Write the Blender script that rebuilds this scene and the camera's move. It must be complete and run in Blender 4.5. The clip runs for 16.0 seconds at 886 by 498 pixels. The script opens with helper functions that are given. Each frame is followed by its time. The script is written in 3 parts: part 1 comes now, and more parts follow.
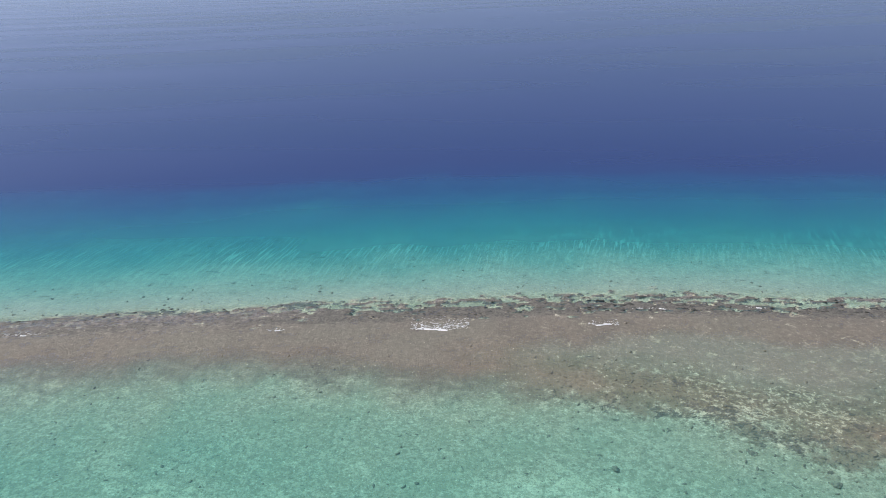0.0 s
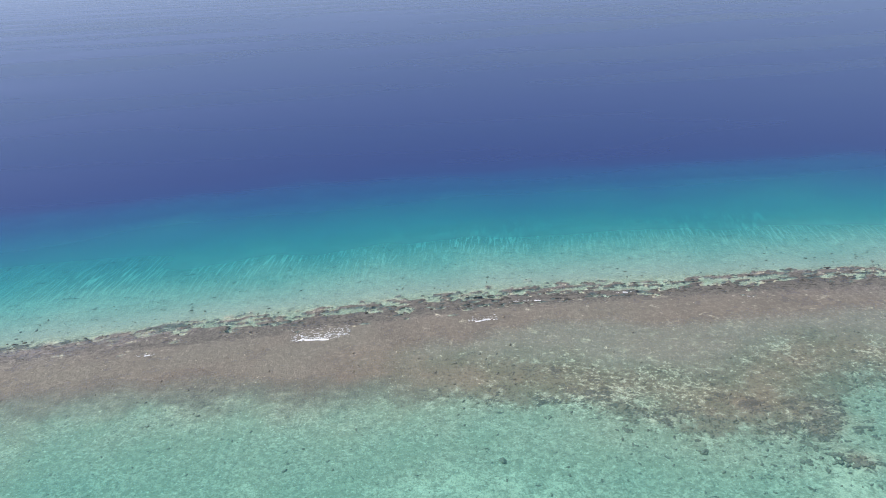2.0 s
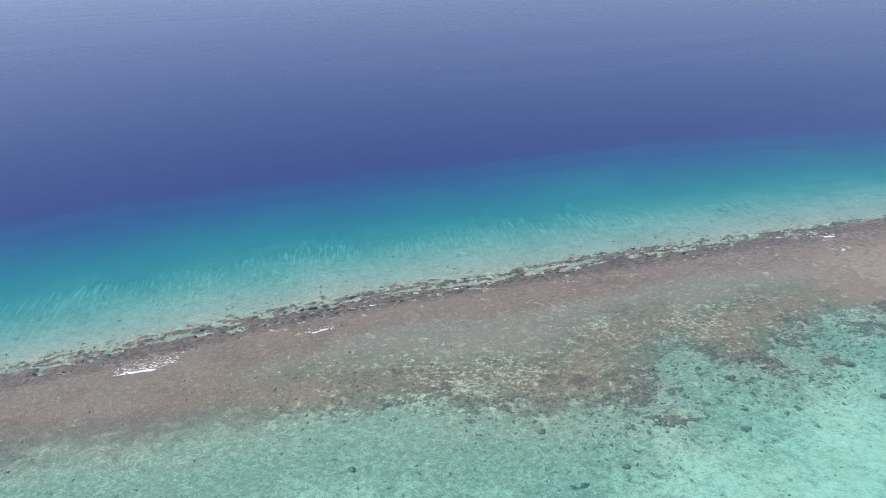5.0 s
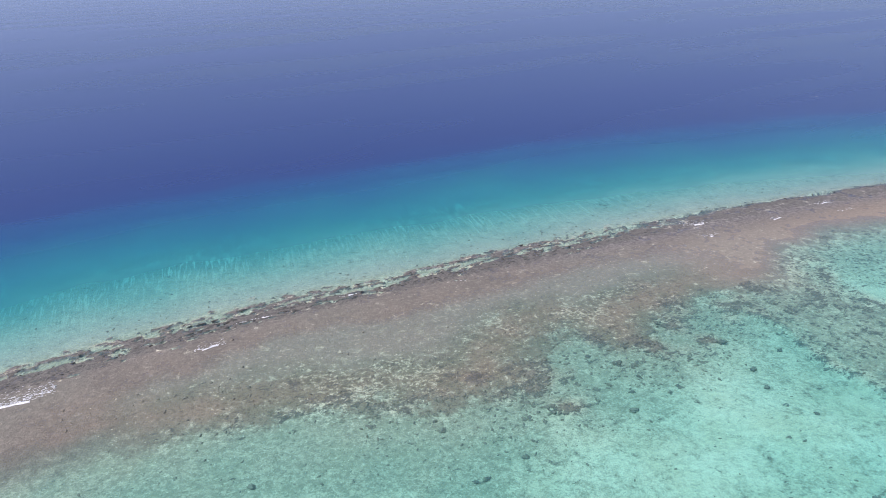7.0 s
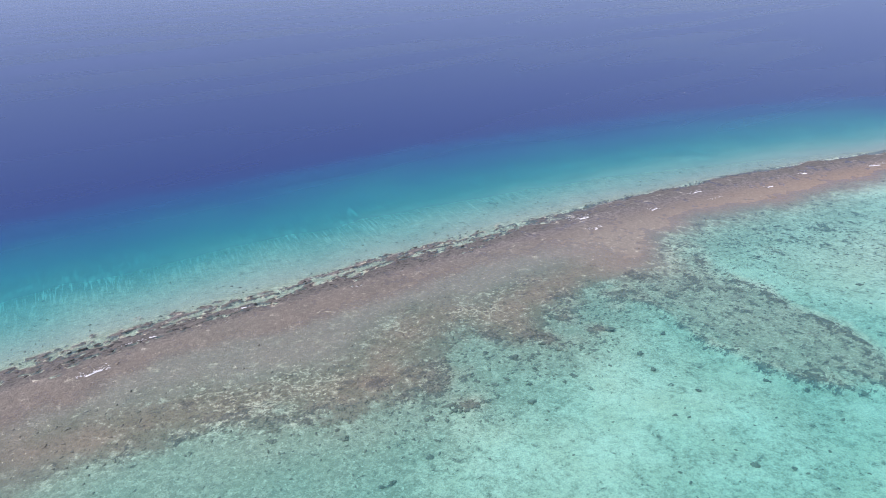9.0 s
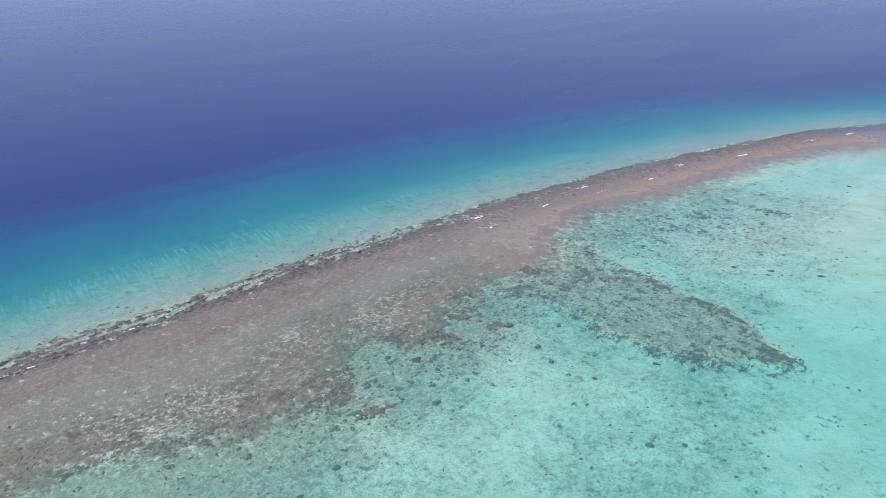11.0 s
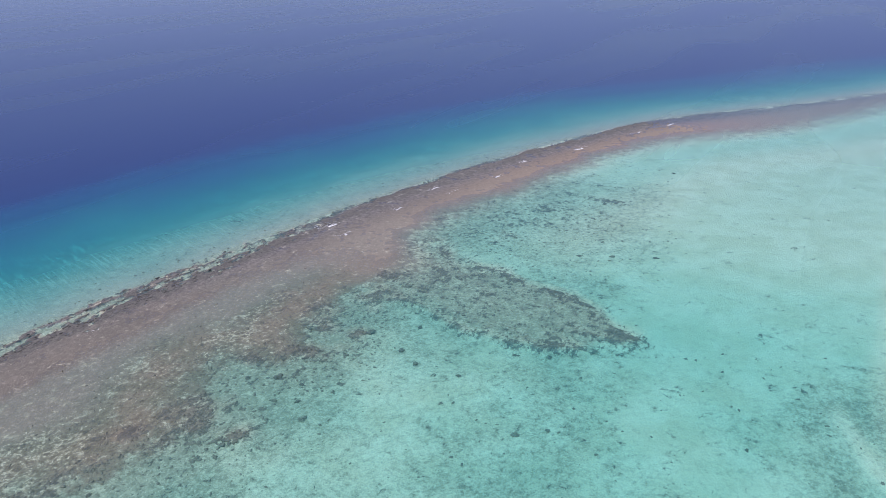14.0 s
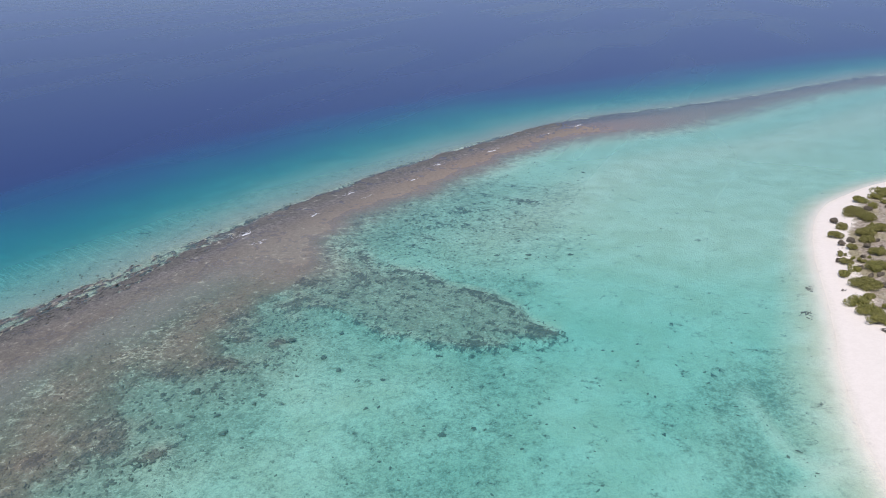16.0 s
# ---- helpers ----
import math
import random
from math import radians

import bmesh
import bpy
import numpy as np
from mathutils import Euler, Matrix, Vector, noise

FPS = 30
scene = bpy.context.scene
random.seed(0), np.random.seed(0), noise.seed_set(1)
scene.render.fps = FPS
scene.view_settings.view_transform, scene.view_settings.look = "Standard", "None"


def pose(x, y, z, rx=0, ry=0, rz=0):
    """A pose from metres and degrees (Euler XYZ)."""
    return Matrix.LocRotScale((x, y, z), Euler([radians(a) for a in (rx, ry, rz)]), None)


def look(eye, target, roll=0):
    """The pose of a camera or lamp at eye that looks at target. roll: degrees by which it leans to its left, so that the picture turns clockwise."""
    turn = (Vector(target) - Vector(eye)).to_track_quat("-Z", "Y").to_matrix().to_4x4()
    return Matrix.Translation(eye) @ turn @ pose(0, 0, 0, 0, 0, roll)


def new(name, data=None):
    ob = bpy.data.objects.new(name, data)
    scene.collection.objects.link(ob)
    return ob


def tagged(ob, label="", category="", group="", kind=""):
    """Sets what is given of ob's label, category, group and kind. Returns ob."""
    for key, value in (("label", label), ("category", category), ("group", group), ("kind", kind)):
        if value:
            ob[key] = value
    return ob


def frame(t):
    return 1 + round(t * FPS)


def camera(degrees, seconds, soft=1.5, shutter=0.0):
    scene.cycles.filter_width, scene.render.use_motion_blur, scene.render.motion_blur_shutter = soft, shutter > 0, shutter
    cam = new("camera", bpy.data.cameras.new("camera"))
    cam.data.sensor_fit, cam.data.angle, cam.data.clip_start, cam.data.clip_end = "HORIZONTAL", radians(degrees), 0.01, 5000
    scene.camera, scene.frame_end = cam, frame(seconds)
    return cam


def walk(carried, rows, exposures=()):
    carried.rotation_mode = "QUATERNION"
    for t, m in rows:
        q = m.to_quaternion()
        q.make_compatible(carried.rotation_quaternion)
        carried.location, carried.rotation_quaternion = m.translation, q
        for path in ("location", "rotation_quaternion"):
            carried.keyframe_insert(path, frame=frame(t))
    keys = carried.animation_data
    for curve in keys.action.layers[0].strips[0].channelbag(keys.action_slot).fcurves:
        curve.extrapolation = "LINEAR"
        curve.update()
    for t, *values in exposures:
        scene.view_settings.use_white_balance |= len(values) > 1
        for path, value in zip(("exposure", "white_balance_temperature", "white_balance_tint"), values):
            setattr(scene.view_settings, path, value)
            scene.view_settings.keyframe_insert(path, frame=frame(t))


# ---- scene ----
cam = camera(63.28, 16.0, soft=0.9)
# seconds, place in metres, yaw, pitch, roll
ROWS = [
    (0.0, 0.02, 0.01, 59.94, -0.08, -21.04, -2.05),
    (1.0, 0.46, 0.19, 59.99, -5.31, -21.12, -2.24),
    (2.0, 0.69, 0.28, 59.95, -10.32, -21.15, -2.29),
    (3.0, 0.80, 0.30, 59.88, -15.19, -21.14, -2.25),
    (4.0, 0.84, 0.25, 59.79, -19.94, -21.10, -2.16),
    (5.0, 0.85, 0.14, 59.71, -24.61, -21.07, -2.06),
    (6.0, 0.88, -0.01, 59.67, -29.19, -21.04, -1.95),
    (7.0, 0.94, -0.20, 59.68, -33.71, -21.02, -1.88),
    (8.0, 1.06, -0.41, 59.73, -38.15, -21.02, -1.83),
    (9.0, 1.23, -0.62, 59.82, -42.52, -21.04, -1.83),
    (10.0, 1.45, -0.82, 59.95, -46.81, -21.08, -1.86),
    (11.0, 1.70, -1.00, 60.09, -51.04, -21.12, -1.91),
    (12.0, 1.96, -1.12, 60.22, -55.17, -21.16, -1.97),
    (13.0, 2.18, -1.17, 60.30, -59.21, -21.19, -2.00),
    (14.0, 2.32, -1.13, 60.30, -63.11, -21.18, -1.98),
    (15.0, 2.30, -0.97, 60.16, -66.82, -21.11, -1.86),
    (16.0, 2.07, -0.67, 59.83, -70.25, -20.97, -1.60),
]
walk(cam, [(t, pose(x, y, z, 90 + pitch, 0, yaw) @ pose(0, 0, 0, 0, 0, roll)) for t, x, y, z, yaw, pitch, roll in ROWS],
     [(0.0, 0.08, 6950, 14), (2.0, 0.24, 6780, 14), (4.0, 0.22, 6650, 17), (9.0, 0.25, 6540, 25), (13.0, 0.0, 6380, 26), (14.5, -0.07, 6400, 26), (16.0, -0.17, 6350, 18)])

# ---- sky and sun ----
SUN_UP, SUN_ROUND = 60.0, 268.0          # elevation, and compass bearing from +y clockwise
world = bpy.data.worlds.new("hazy_sky")
scene.world = world
world.use_nodes = True
wn = world.node_tree.nodes
sky = wn.new("ShaderNodeTexSky")
sky.sky_type = "NISHITA"
sky.sun_disc = False
sky.sun_elevation, sky.sun_rotation = radians(SUN_UP), radians(SUN_ROUND)
sky.dust_density, sky.air_density, sky.ozone_density = 1.2, 1.3, 3.0
wn["Background"].inputs["Strength"].default_value = 0.10
world.node_tree.links.new(sky.outputs[0], wn["Background"].inputs["Color"])
sun_data = bpy.data.lights.new("sun", "SUN")
sun_data.energy, sun_data.angle, sun_data.color = 3.0, radians(2.0), (1.0, 0.96, 0.9)
sun = new("sun", sun_data)
bearing = radians(SUN_ROUND)
up = radians(SUN_UP)
sun_dir = Vector((math.sin(bearing) * math.cos(up), math.cos(bearing) * math.cos(up), math.sin(up)))
sun.matrix_world = look(sun_dir * 200, (0, 0, 0))


# ---- node helpers ----
class Nodes:
    """Short calls for building one material."""

    def __init__(self, name):
        self.mat = bpy.data.materials.new(name)
        self.mat.use_nodes = True
        self.t = self.mat.node_tree
        self.t.nodes.clear()
        self.out = self.t.nodes.new("ShaderNodeOutputMaterial")
        self.pos = self.t.nodes.new("ShaderNodeNewGeometry").outputs["Position"]

    def put(self, socket, value):
        if isinstance(value, bpy.types.NodeSocket):
            self.t.links.new(value, socket)
        elif isinstance(value, (tuple, list)) and len(value) == 3 and socket.type == "RGBA":
            socket.default_value = (*value, 1)
        else:
            socket.default_value = value

    def math(self, op, a, b=0.0, c=0.0):
        n = self.t.nodes.new("ShaderNodeMath")
        n.operation = op
        for i, v in enumerate((a, b, c)):
            self.put(n.inputs[i], v)
        return n.outputs[0]

    def attr(self, name):
        n = self.t.nodes.new("ShaderNodeAttribute")
        n.attribute_name = name
        return n.outputs["Fac"]

    def noise(self, size, detail=3.0, rough=0.55, where=None, stretch=None, warp=0.0):
        n = self.t.nodes.new("ShaderNodeTexNoise")
        n.inputs["Scale"].default_value = 1.0 / size
        n.inputs["Detail"].default_value = detail
        n.inputs["Roughness"].default_value = rough
        n.inputs["Distortion"].default_value = warp
        where = where or self.pos
        if stretch:
            m = self.t.nodes.new("ShaderNodeMapping")
            m.inputs["Rotation"].default_value = (0, 0, radians(stretch[0]))
            m.inputs["Scale"].default_value = stretch[1]
            self.put(m.inputs["Vector"], where)
            where = m.outputs[0]
        self.put(n.inputs["Vector"], where)
        return n.outputs["Fac"]

    def step(self, v, lo, hi, to0=0.0, to1=1.0):
        n = self.t.nodes.new("ShaderNodeMapRange")
        n.interpolation_type = "SMOOTHSTEP"
        for i, x in enumerate((v, lo, hi, to0, to1)):
            self.put(n.inputs[i], x)
        return n.outputs[0]

    def mix(self, f, a, b):
        n = self.t.nodes.new("ShaderNodeMix")
        n.data_type = "RGBA"
        self.put(n.inputs[0], f)
        self.put(n.inputs[6], a)
        self.put(n.inputs[7], b)
        return n.outputs[2]

    def ramp(self, f, stops):
        n = self.t.nodes.new("ShaderNodeValToRGB")
        e = n.color_ramp.elements
        while len(e) < len(stops):
            e.new(0.5)
        for i, (p, c) in enumerate(stops):
            e[i].position, e[i].color = p, (*c, 1)
        self.put(n.inputs[0], f)
        return n.outputs[0]

    def bump(self, height, distance, strength=1.0, normal=None):
        n = self.t.nodes.new("ShaderNodeBump")
        n.inputs["Strength"].default_value = strength
        n.inputs["Distance"].default_value = distance
        self.put(n.inputs["Height"], height)
        if normal:
            self.put(n.inputs["Normal"], normal)
        return n.outputs[0]

    def surface(self, colour, rough=0.8, normal=None, **more):
        n = self.t.nodes.new("ShaderNodeBsdfPrincipled")
        self.put(n.inputs["Base Color"], colour)
        self.put(n.inputs["Roughness"], rough)
        if normal:
            self.put(n.inputs["Normal"], normal)
        for k, v in more.items():
            self.put(n.inputs[k.replace("_", " ")], v)
        self.t.links.new(n.outputs[0], self.out.inputs[0])
        return self.mat


# ---- materials ----
def seabed_material():
    m = Nodes("sand_and_coral_rock")
    fine, small = m.noise(0.36, 3, 0.7), m.noise(0.95, 3, 0.6, warp=0.4)
    mid, big, huge = m.noise(2.4, 4, 0.6, warp=0.6), m.noise(8.0, 4, 0.6), m.noise(30.0, 3)
    grain = m.math("MULTIPLY_ADD", fine, 0.5, m.math("MULTIPLY", small, 0.5))
    speck = m.math("MULTIPLY", m.step(grain, 0.43, 0.57), m.math("MULTIPLY_ADD", m.attr("outer"), -0.6, 1.0))
    blotch = m.math("MULTIPLY_ADD", mid, 0.45, m.math("MULTIPLY", grain, 0.55))
    patch = m.math("MULTIPLY_ADD", mid, 0.72, m.math("MULTIPLY", grain, 0.28))
    # white and cream sand
    sand = m.mix(m.step(big, 0.35, 0.65), (0.70, 0.68, 0.515), (0.80, 0.78, 0.625))
    sand = m.mix(m.math("MULTIPLY", speck, 0.16), sand, (0.42, 0.41, 0.33))
    # rubble and algae film lying on the floor
    rubble = m.mix(speck, (0.49, 0.47, 0.365), (0.335, 0.33, 0.25))
    rubble = m.mix(m.step(big, 0.44, 0.60, 0.0, 0.45), rubble, (0.36, 0.365, 0.265))
    film = m.step(m.math("ADD", m.attr("film"), m.math("MULTIPLY_ADD", blotch, 3.2, -1.6)), 0.0, 1.0)
    col = m.mix(film, sand, rubble)
    # scattered dark and pale bits on the floor
    bits = m.noise(0.5, 3, 0.65, warp=0.2)
    strewn = m.step(m.attr("film"), 0.0, 0.7, 0.15, 1.0)
    col = m.mix(m.math("MULTIPLY", strewn, m.step(bits, 0.59, 0.66, 0.0, 0.6)), col, (0.17, 0.175, 0.135))
    col = m.mix(m.step(bits, 0.31, 0.39, 0.6, 0.0), col, (0.86, 0.84, 0.70))
    # pale sand grooves running down the outer slope
    along = m.t.nodes.new("ShaderNodeCombineXYZ")
    m.put(along.inputs[0], m.math("MULTIPLY_ADD", m.attr("off_edge"), 0.20, m.attr("along")))
    m.put(along.inputs[1], m.math("MULTIPLY", m.attr("off_edge"), 0.07))
    groove = m.step(m.noise(0.62, 4, 0.65, where=along.outputs[0], warp=0.3), 0.49, 0.62, 0.0, 0.64)
    slope = m.attr("slope")
    col = m.mix(m.math("MULTIPLY", m.attr("outer"), 0.40), col, (0.42, 0.43, 0.42))
    col = m.mix(m.math("MULTIPLY", slope, 0.45), col, (0.25, 0.28, 0.25))
    col = m.mix(m.math("MULTIPLY", groove, slope), col, (0.85, 0.82, 0.72))
    # brown reef rock, broken up by pale pockets
    rockcol = m.mix(m.step(big, 0.38, 0.62), (0.190, 0.170, 0.138), (0.220, 0.193, 0.155))
    rockcol = m.mix(m.step(huge, 0.44, 0.60, 0.0, 0.6), rockcol, (0.215, 0.21, 0.168))
    rockcol = m.mix(m.math("MULTIPLY", speck, 0.30), rockcol, (0.14, 0.13, 0.11))
    rockcol = m.mix(m.step(m.noise(0.8, 2, 0.6, warp=0.6), 0.60, 0.68, 0.0, 0.22), rockcol, (0.48, 0.43, 0.35))
    mottle = m.noise(0.9, 4, 0.75, warp=0.4)
    busy = m.step(m.attr("busy"), 0.0, 0.6, 0.40, 1.0)
    rockcol = m.mix(m.math("MULTIPLY", busy, m.step(mottle, 0.52, 0.62, 0.0, 0.46)), rockcol, (0.125, 0.118, 0.10))
    rockcol = m.mix(m.math("MULTIPLY", busy, m.step(mottle, 0.38, 0.47, 0.72, 0.0)), rockcol, (0.40, 0.375, 0.31))
    # rusty turf on the inner side of the reef, towards the island
    xyz = m.t.nodes.new("ShaderNodeSeparateXYZ")
    m.put(xyz.inputs[0], m.pos)
    rust = m.math("MULTIPLY", m.step(xyz.outputs[0], 140, 225, 0.0, 0.42), m.step(m.attr("off_edge"), 5, 10))
    pale = m.math("MULTIPLY", m.step(xyz.outputs[0], 95, 150, 0.0, 0.32), m.step(m.attr("off_edge"), 9, 18))
    rockcol = m.mix(m.math("MULTIPLY", m.attr("busy"), 0.34), rockcol, (0.42, 0.395, 0.32))
    rockcol = m.mix(pale, rockcol, (0.37, 0.32, 0.265))
    # far end of the reef paled pinkish: distance haze put into the rock colour
    rockcol = m.mix(m.step(xyz.outputs[0], 270, 350, 0.0, 0.75), rockcol, (0.41, 0.35, 0.31))
    rockcol = m.mix(rust, rockcol, m.mix(speck, (0.45, 0.31, 0.215), (0.30, 0.20, 0.14)))
    rockcol = m.mix(m.math("MULTIPLY", m.attr("crest"), 0.88), rockcol, m.mix(m.step(mottle, 0.40, 0.60), (0.27, 0.25, 0.235), m.mix(speck, (0.15, 0.14, 0.136), (0.08, 0.075, 0.074))))
    rock = m.attr("rock")
    ragged = m.math("MULTIPLY_ADD", m.attr("merge"), -2.3, 3.2)
    cover = m.step(m.math("ADD", rock, m.math("MULTIPLY", ragged, m.math("SUBTRACT", patch, 0.5))), 0.22, 0.78)
    col = m.mix(cover, col, rockcol)
    # cream pockets of coral sand on the rock
    crumb = m.noise(0.8, 4, 0.75, warp=0.25)
    rough = m.attr("rough")
    col = m.mix(m.math("MULTIPLY", m.math("MULTIPLY", rough, cover), 0.7), col, m.mix(m.step(big, 0.40, 0.60), (0.245, 0.212, 0.142), (0.315, 0.245, 0.175)))
    col = m.mix(m.math("MULTIPLY", rough, m.step(crumb, 0.52, 0.60, 0.0, 0.70)), col, (0.14, 0.118, 0.084))
    pocket = m.step(m.math("ADD", m.attr("pocket"), m.math("MULTIPLY_ADD", crumb, -4.0, 2.0)), 0.55, 0.80)
    col = m.mix(m.math("MULTIPLY", pocket, 0.80), col, m.mix(speck, (0.80, 0.75, 0.60), (0.54, 0.50, 0.37)))
    # dark coral and algae growth
    dark = m.mix(speck, (0.185, 0.175, 0.148), (0.09, 0.087, 0.077))
    growth = m.math("MULTIPLY_ADD", mid, 0.42, m.math("MULTIPLY", m.noise(0.85, 4, 0.7, stretch=(-72, (0.55, 1.0, 1.0)), warp=0.9), 0.58))
    dcover = m.step(m.math("ADD", m.attr("coral"), m.math("MULTIPLY_ADD", growth, 4.4, -2.2)), 0.42, 0.70)
    col = m.mix(m.math("MULTIPLY", dcover, 0.85), col, dark)
    # small dark knobs, one in a few cells
    vor = m.t.nodes.new("ShaderNodeTexVoronoi")
    vor.inputs["Scale"].default_value = 1.0 / 1.1
    m.put(vor.inputs["Vector"], m.pos)
    sep = m.t.nodes.new("ShaderNodeSeparateColor")
    m.put(sep.inputs[0], vor.outputs["Color"])
    reach = m.math("MULTIPLY", m.math("MULTIPLY_ADD", sep.outputs[0], 0.9, -0.55), m.attr("knob"))
    knob = m.step(m.math("SUBTRACT", reach, m.math("MULTIPLY_ADD", fine, 0.25, m.math("SUBTRACT", vor.outputs["Distance"], 0.12))), -0.03, 0.05)
    col = m.mix(m.math("MULTIPLY", knob, 0.85), col, dark)
    # dry litter between the shrubs
    litter = m.mix(speck, (0.29, 0.235, 0.17), (0.54, 0.455, 0.36))
    litter = m.mix(m.step(big, 0.48, 0.6, 0.0, 0.4), litter, (0.34, 0.31, 0.11))
    lcover = m.step(m.math("ADD", m.attr("litter"), m.math("MULTIPLY_ADD", blotch, 2.6, -1.3)), 0.35, 0.70)
    col = m.mix(lcover, col, litter)
    dry = m.mix(m.math("MULTIPLY", speck, 0.5), (0.97, 0.88, 0.77), (0.90, 0.81, 0.70))
    bare = m.math("MULTIPLY", m.attr("dry"), m.math("SUBTRACT", 1.0, lcover))
    col = m.mix(bare, col, dry)
    normal = m.bump(m.math("MULTIPLY", grain, m.math("SUBTRACT", 1.0, m.math("MULTIPLY", m.attr("dry"), 0.8))), 0.42, 0.8)
    return m.surface(col, m.step(rock, 0.2, 0.8, 0.85, 0.55), normal)


def water_material():
    m = Nodes("clear_tropical_water")
    depth = m.attr("depth")
    # light taken out on the way through, and light sent back by the water itself
    comb = m.t.nodes.new("ShaderNodeCombineColor")
    for i, k in enumerate((0.40, 0.036, 0.034)):
        m.put(comb.inputs[i], m.math("EXPONENT", m.math("MULTIPLY", depth, -k)))
    clear = m.t.nodes.new("ShaderNodeBsdfTransparent")
    m.put(clear.inputs[0], comb.outputs[0])
    body = m.t.nodes.new("ShaderNodeBsdfDiffuse")
    m.put(body.inputs[0], m.ramp(m.math("DIVIDE", depth, 40.0), [
        (0.0, (0.06, 0.40, 0.355)), (0.06, (0.022, 0.285, 0.385)), (0.14, (0.010, 0.205, 0.365)), (0.24, (0.010, 0.138, 0.31)), (0.36, (0.011, 0.090, 0.245)), (0.60, (0.015, 0.047, 0.176)), (1.0, (0.015, 0.036, 0.153))]))
    fog = m.math("SUBTRACT", 1.0, m.math("EXPONENT", m.math("MULTIPLY", depth, -0.10)))
    mix1 = m.t.nodes.new("ShaderNodeMixShader")
    m.put(mix1.inputs[0], fog)
    m.t.links.new(clear.outputs[0], mix1.inputs[1])
    m.t.links.new(body.outputs[0], mix1.inputs[2])
    patch = m.noise(90.0, 3, 0.5, stretch=(8, (0.2, 1.0, 1.0)))
    gloss = m.t.nodes.new("ShaderNodeBsdfGlossy")
    gloss.inputs["Color"].default_value = (0.665, 0.742, 0.95, 1)
    m.put(gloss.inputs["Roughness"], m.step(patch, 0.35, 0.65, 0.24, 0.34))
    fres = m.t.nodes.new("ShaderNodeFresnel")
    fres.inputs["IOR"].default_value = 1.33
    mix2 = m.t.nodes.new("ShaderNodeMixShader")
    m.put(mix2.inputs[0], fres.outputs[0])
    m.t.links.new(mix1.outputs[0], mix2.inputs[1])
    m.t.links.new(gloss.outputs[0], mix2.inputs[2])
    m.t.links.new(mix2.outputs[0], m.out.inputs[0])
    return m.mat


def coral_material(name, dark, light):
    m = Nodes(name)
    info = m.t.nodes.new("ShaderNodeObjectInfo").outputs["Random"]
    fine, mid = m.noise(0.12, 4), m.noise(0.5, 3)
    col = m.mix(m.step(m.math("MULTIPLY_ADD", mid, 0.7, m.math("MULTIPLY", info, 0.3)), 0.3, 0.7), dark, light)
    col = m.mix(m.step(fine, 0.55, 0.75, 0.0, 0.5), col, (0.30, 0.26, 0.20))
    return m.surface(col, 0.7, m.bump(fine, 0.05))


def foam_material():
    m = Nodes("sea_foam")
    col = m.mix(m.step(m.noise(0.25, 4), 0.35, 0.6), (0.72, 0.75, 0.77), (0.88, 0.89, 0.9))
    return m.surface(col, 0.7, m.bump(m.noise(0.2, 4), 0.05))


def leaf_material():
    m = Nodes("shrub_leaves")
    info = m.t.nodes.new("ShaderNodeObjectInfo").outputs["Random"]
    isle = m.t.nodes.new("ShaderNodeNewGeometry").outputs["Random Per Island"]
    col = m.mix(isle, (0.16, 0.17, 0.035), (0.35, 0.325, 0.08))
    col = m.mix(m.math("MULTIPLY", info, 0.45), col, (0.20, 0.165, 0.06))
    return m.surface(col, 0.5)


def bark_material():
    m = Nodes("grey_bark")
    col = m.mix(m.noise(0.06, 4), (0.09, 0.075, 0.06), (0.22, 0.19, 0.16))
    return m.surface(col, 0.9, m.bump(m.noise(0.05, 4), 0.02))


def dry_leaf_material():
    m = Nodes("dry_leaves")
    isle = m.t.nodes.new("ShaderNodeNewGeometry").outputs["Random Per Island"]
    return m.surface(m.mix(isle, (0.13, 0.11, 0.085), (0.32, 0.27, 0.20)), 0.8)


DRY_LEAF = dry_leaf_material()
SEABED, WATER, FOAM, LEAF, BARK = seabed_material(), water_material(), foam_material(), leaf_material(), bark_material()
CORAL = coral_material("dark_coral", (0.17, 0.155, 0.13), (0.30, 0.265, 0.21))
ROCK = coral_material("wet_reef_rock", (0.055, 0.057, 0.052), (0.11, 0.11, 0.10))


# ---- the lie of the land ----
def hash2(i, j, seed):
    h = (i.astype(np.int64) * 374761393 + j.astype(np.int64) * 668265263 + seed * 1442695041) & 0x7FFFFFFF
    h = ((h ^ (h >> 13)) * 1274126177) & 0x7FFFFFFF
    return ((h ^ (h >> 16)) & 0xFFFF) / 65535.0


def value_noise(x, y, size, seed):
    x, y = x / size, y / size
    i, j = np.floor(x), np.floor(y)
    u, v = x - i, y - j
    u, v = u * u * (3 - 2 * u), v * v * (3 - 2 * v)
    a, b = hash2(i, j, seed), hash2(i + 1, j, seed)
    c, d = hash2(i, j + 1, seed), hash2(i + 1, j + 1, seed)
    return (a + (b - a) * u) * (1 - v) + (c + (d - c) * u) * v


def fbm(x, y, size, seed, octaves=3):
    """Layered noise, about -0.5 to 0.5."""
    total, amp, norm = 0, 1.0, 0.0
    for k in range(octaves):
        c, s = math.cos(0.6 * k), math.sin(0.6 * k)
        total = total + amp * (value_noise(c * x - s * y, s * x + c * y, size / 2 ** k, seed + 17 * k) - 0.5)
        norm += amp
        amp *= 0.55
    return total / norm


def sstep(v, lo, hi):
    t = np.clip((v - lo) / (hi - lo), 0, 1)
    return t * t * (3 - 2 * t)


def bell(v, mid, half):
    return np.exp(-((v - mid) / half) ** 2)


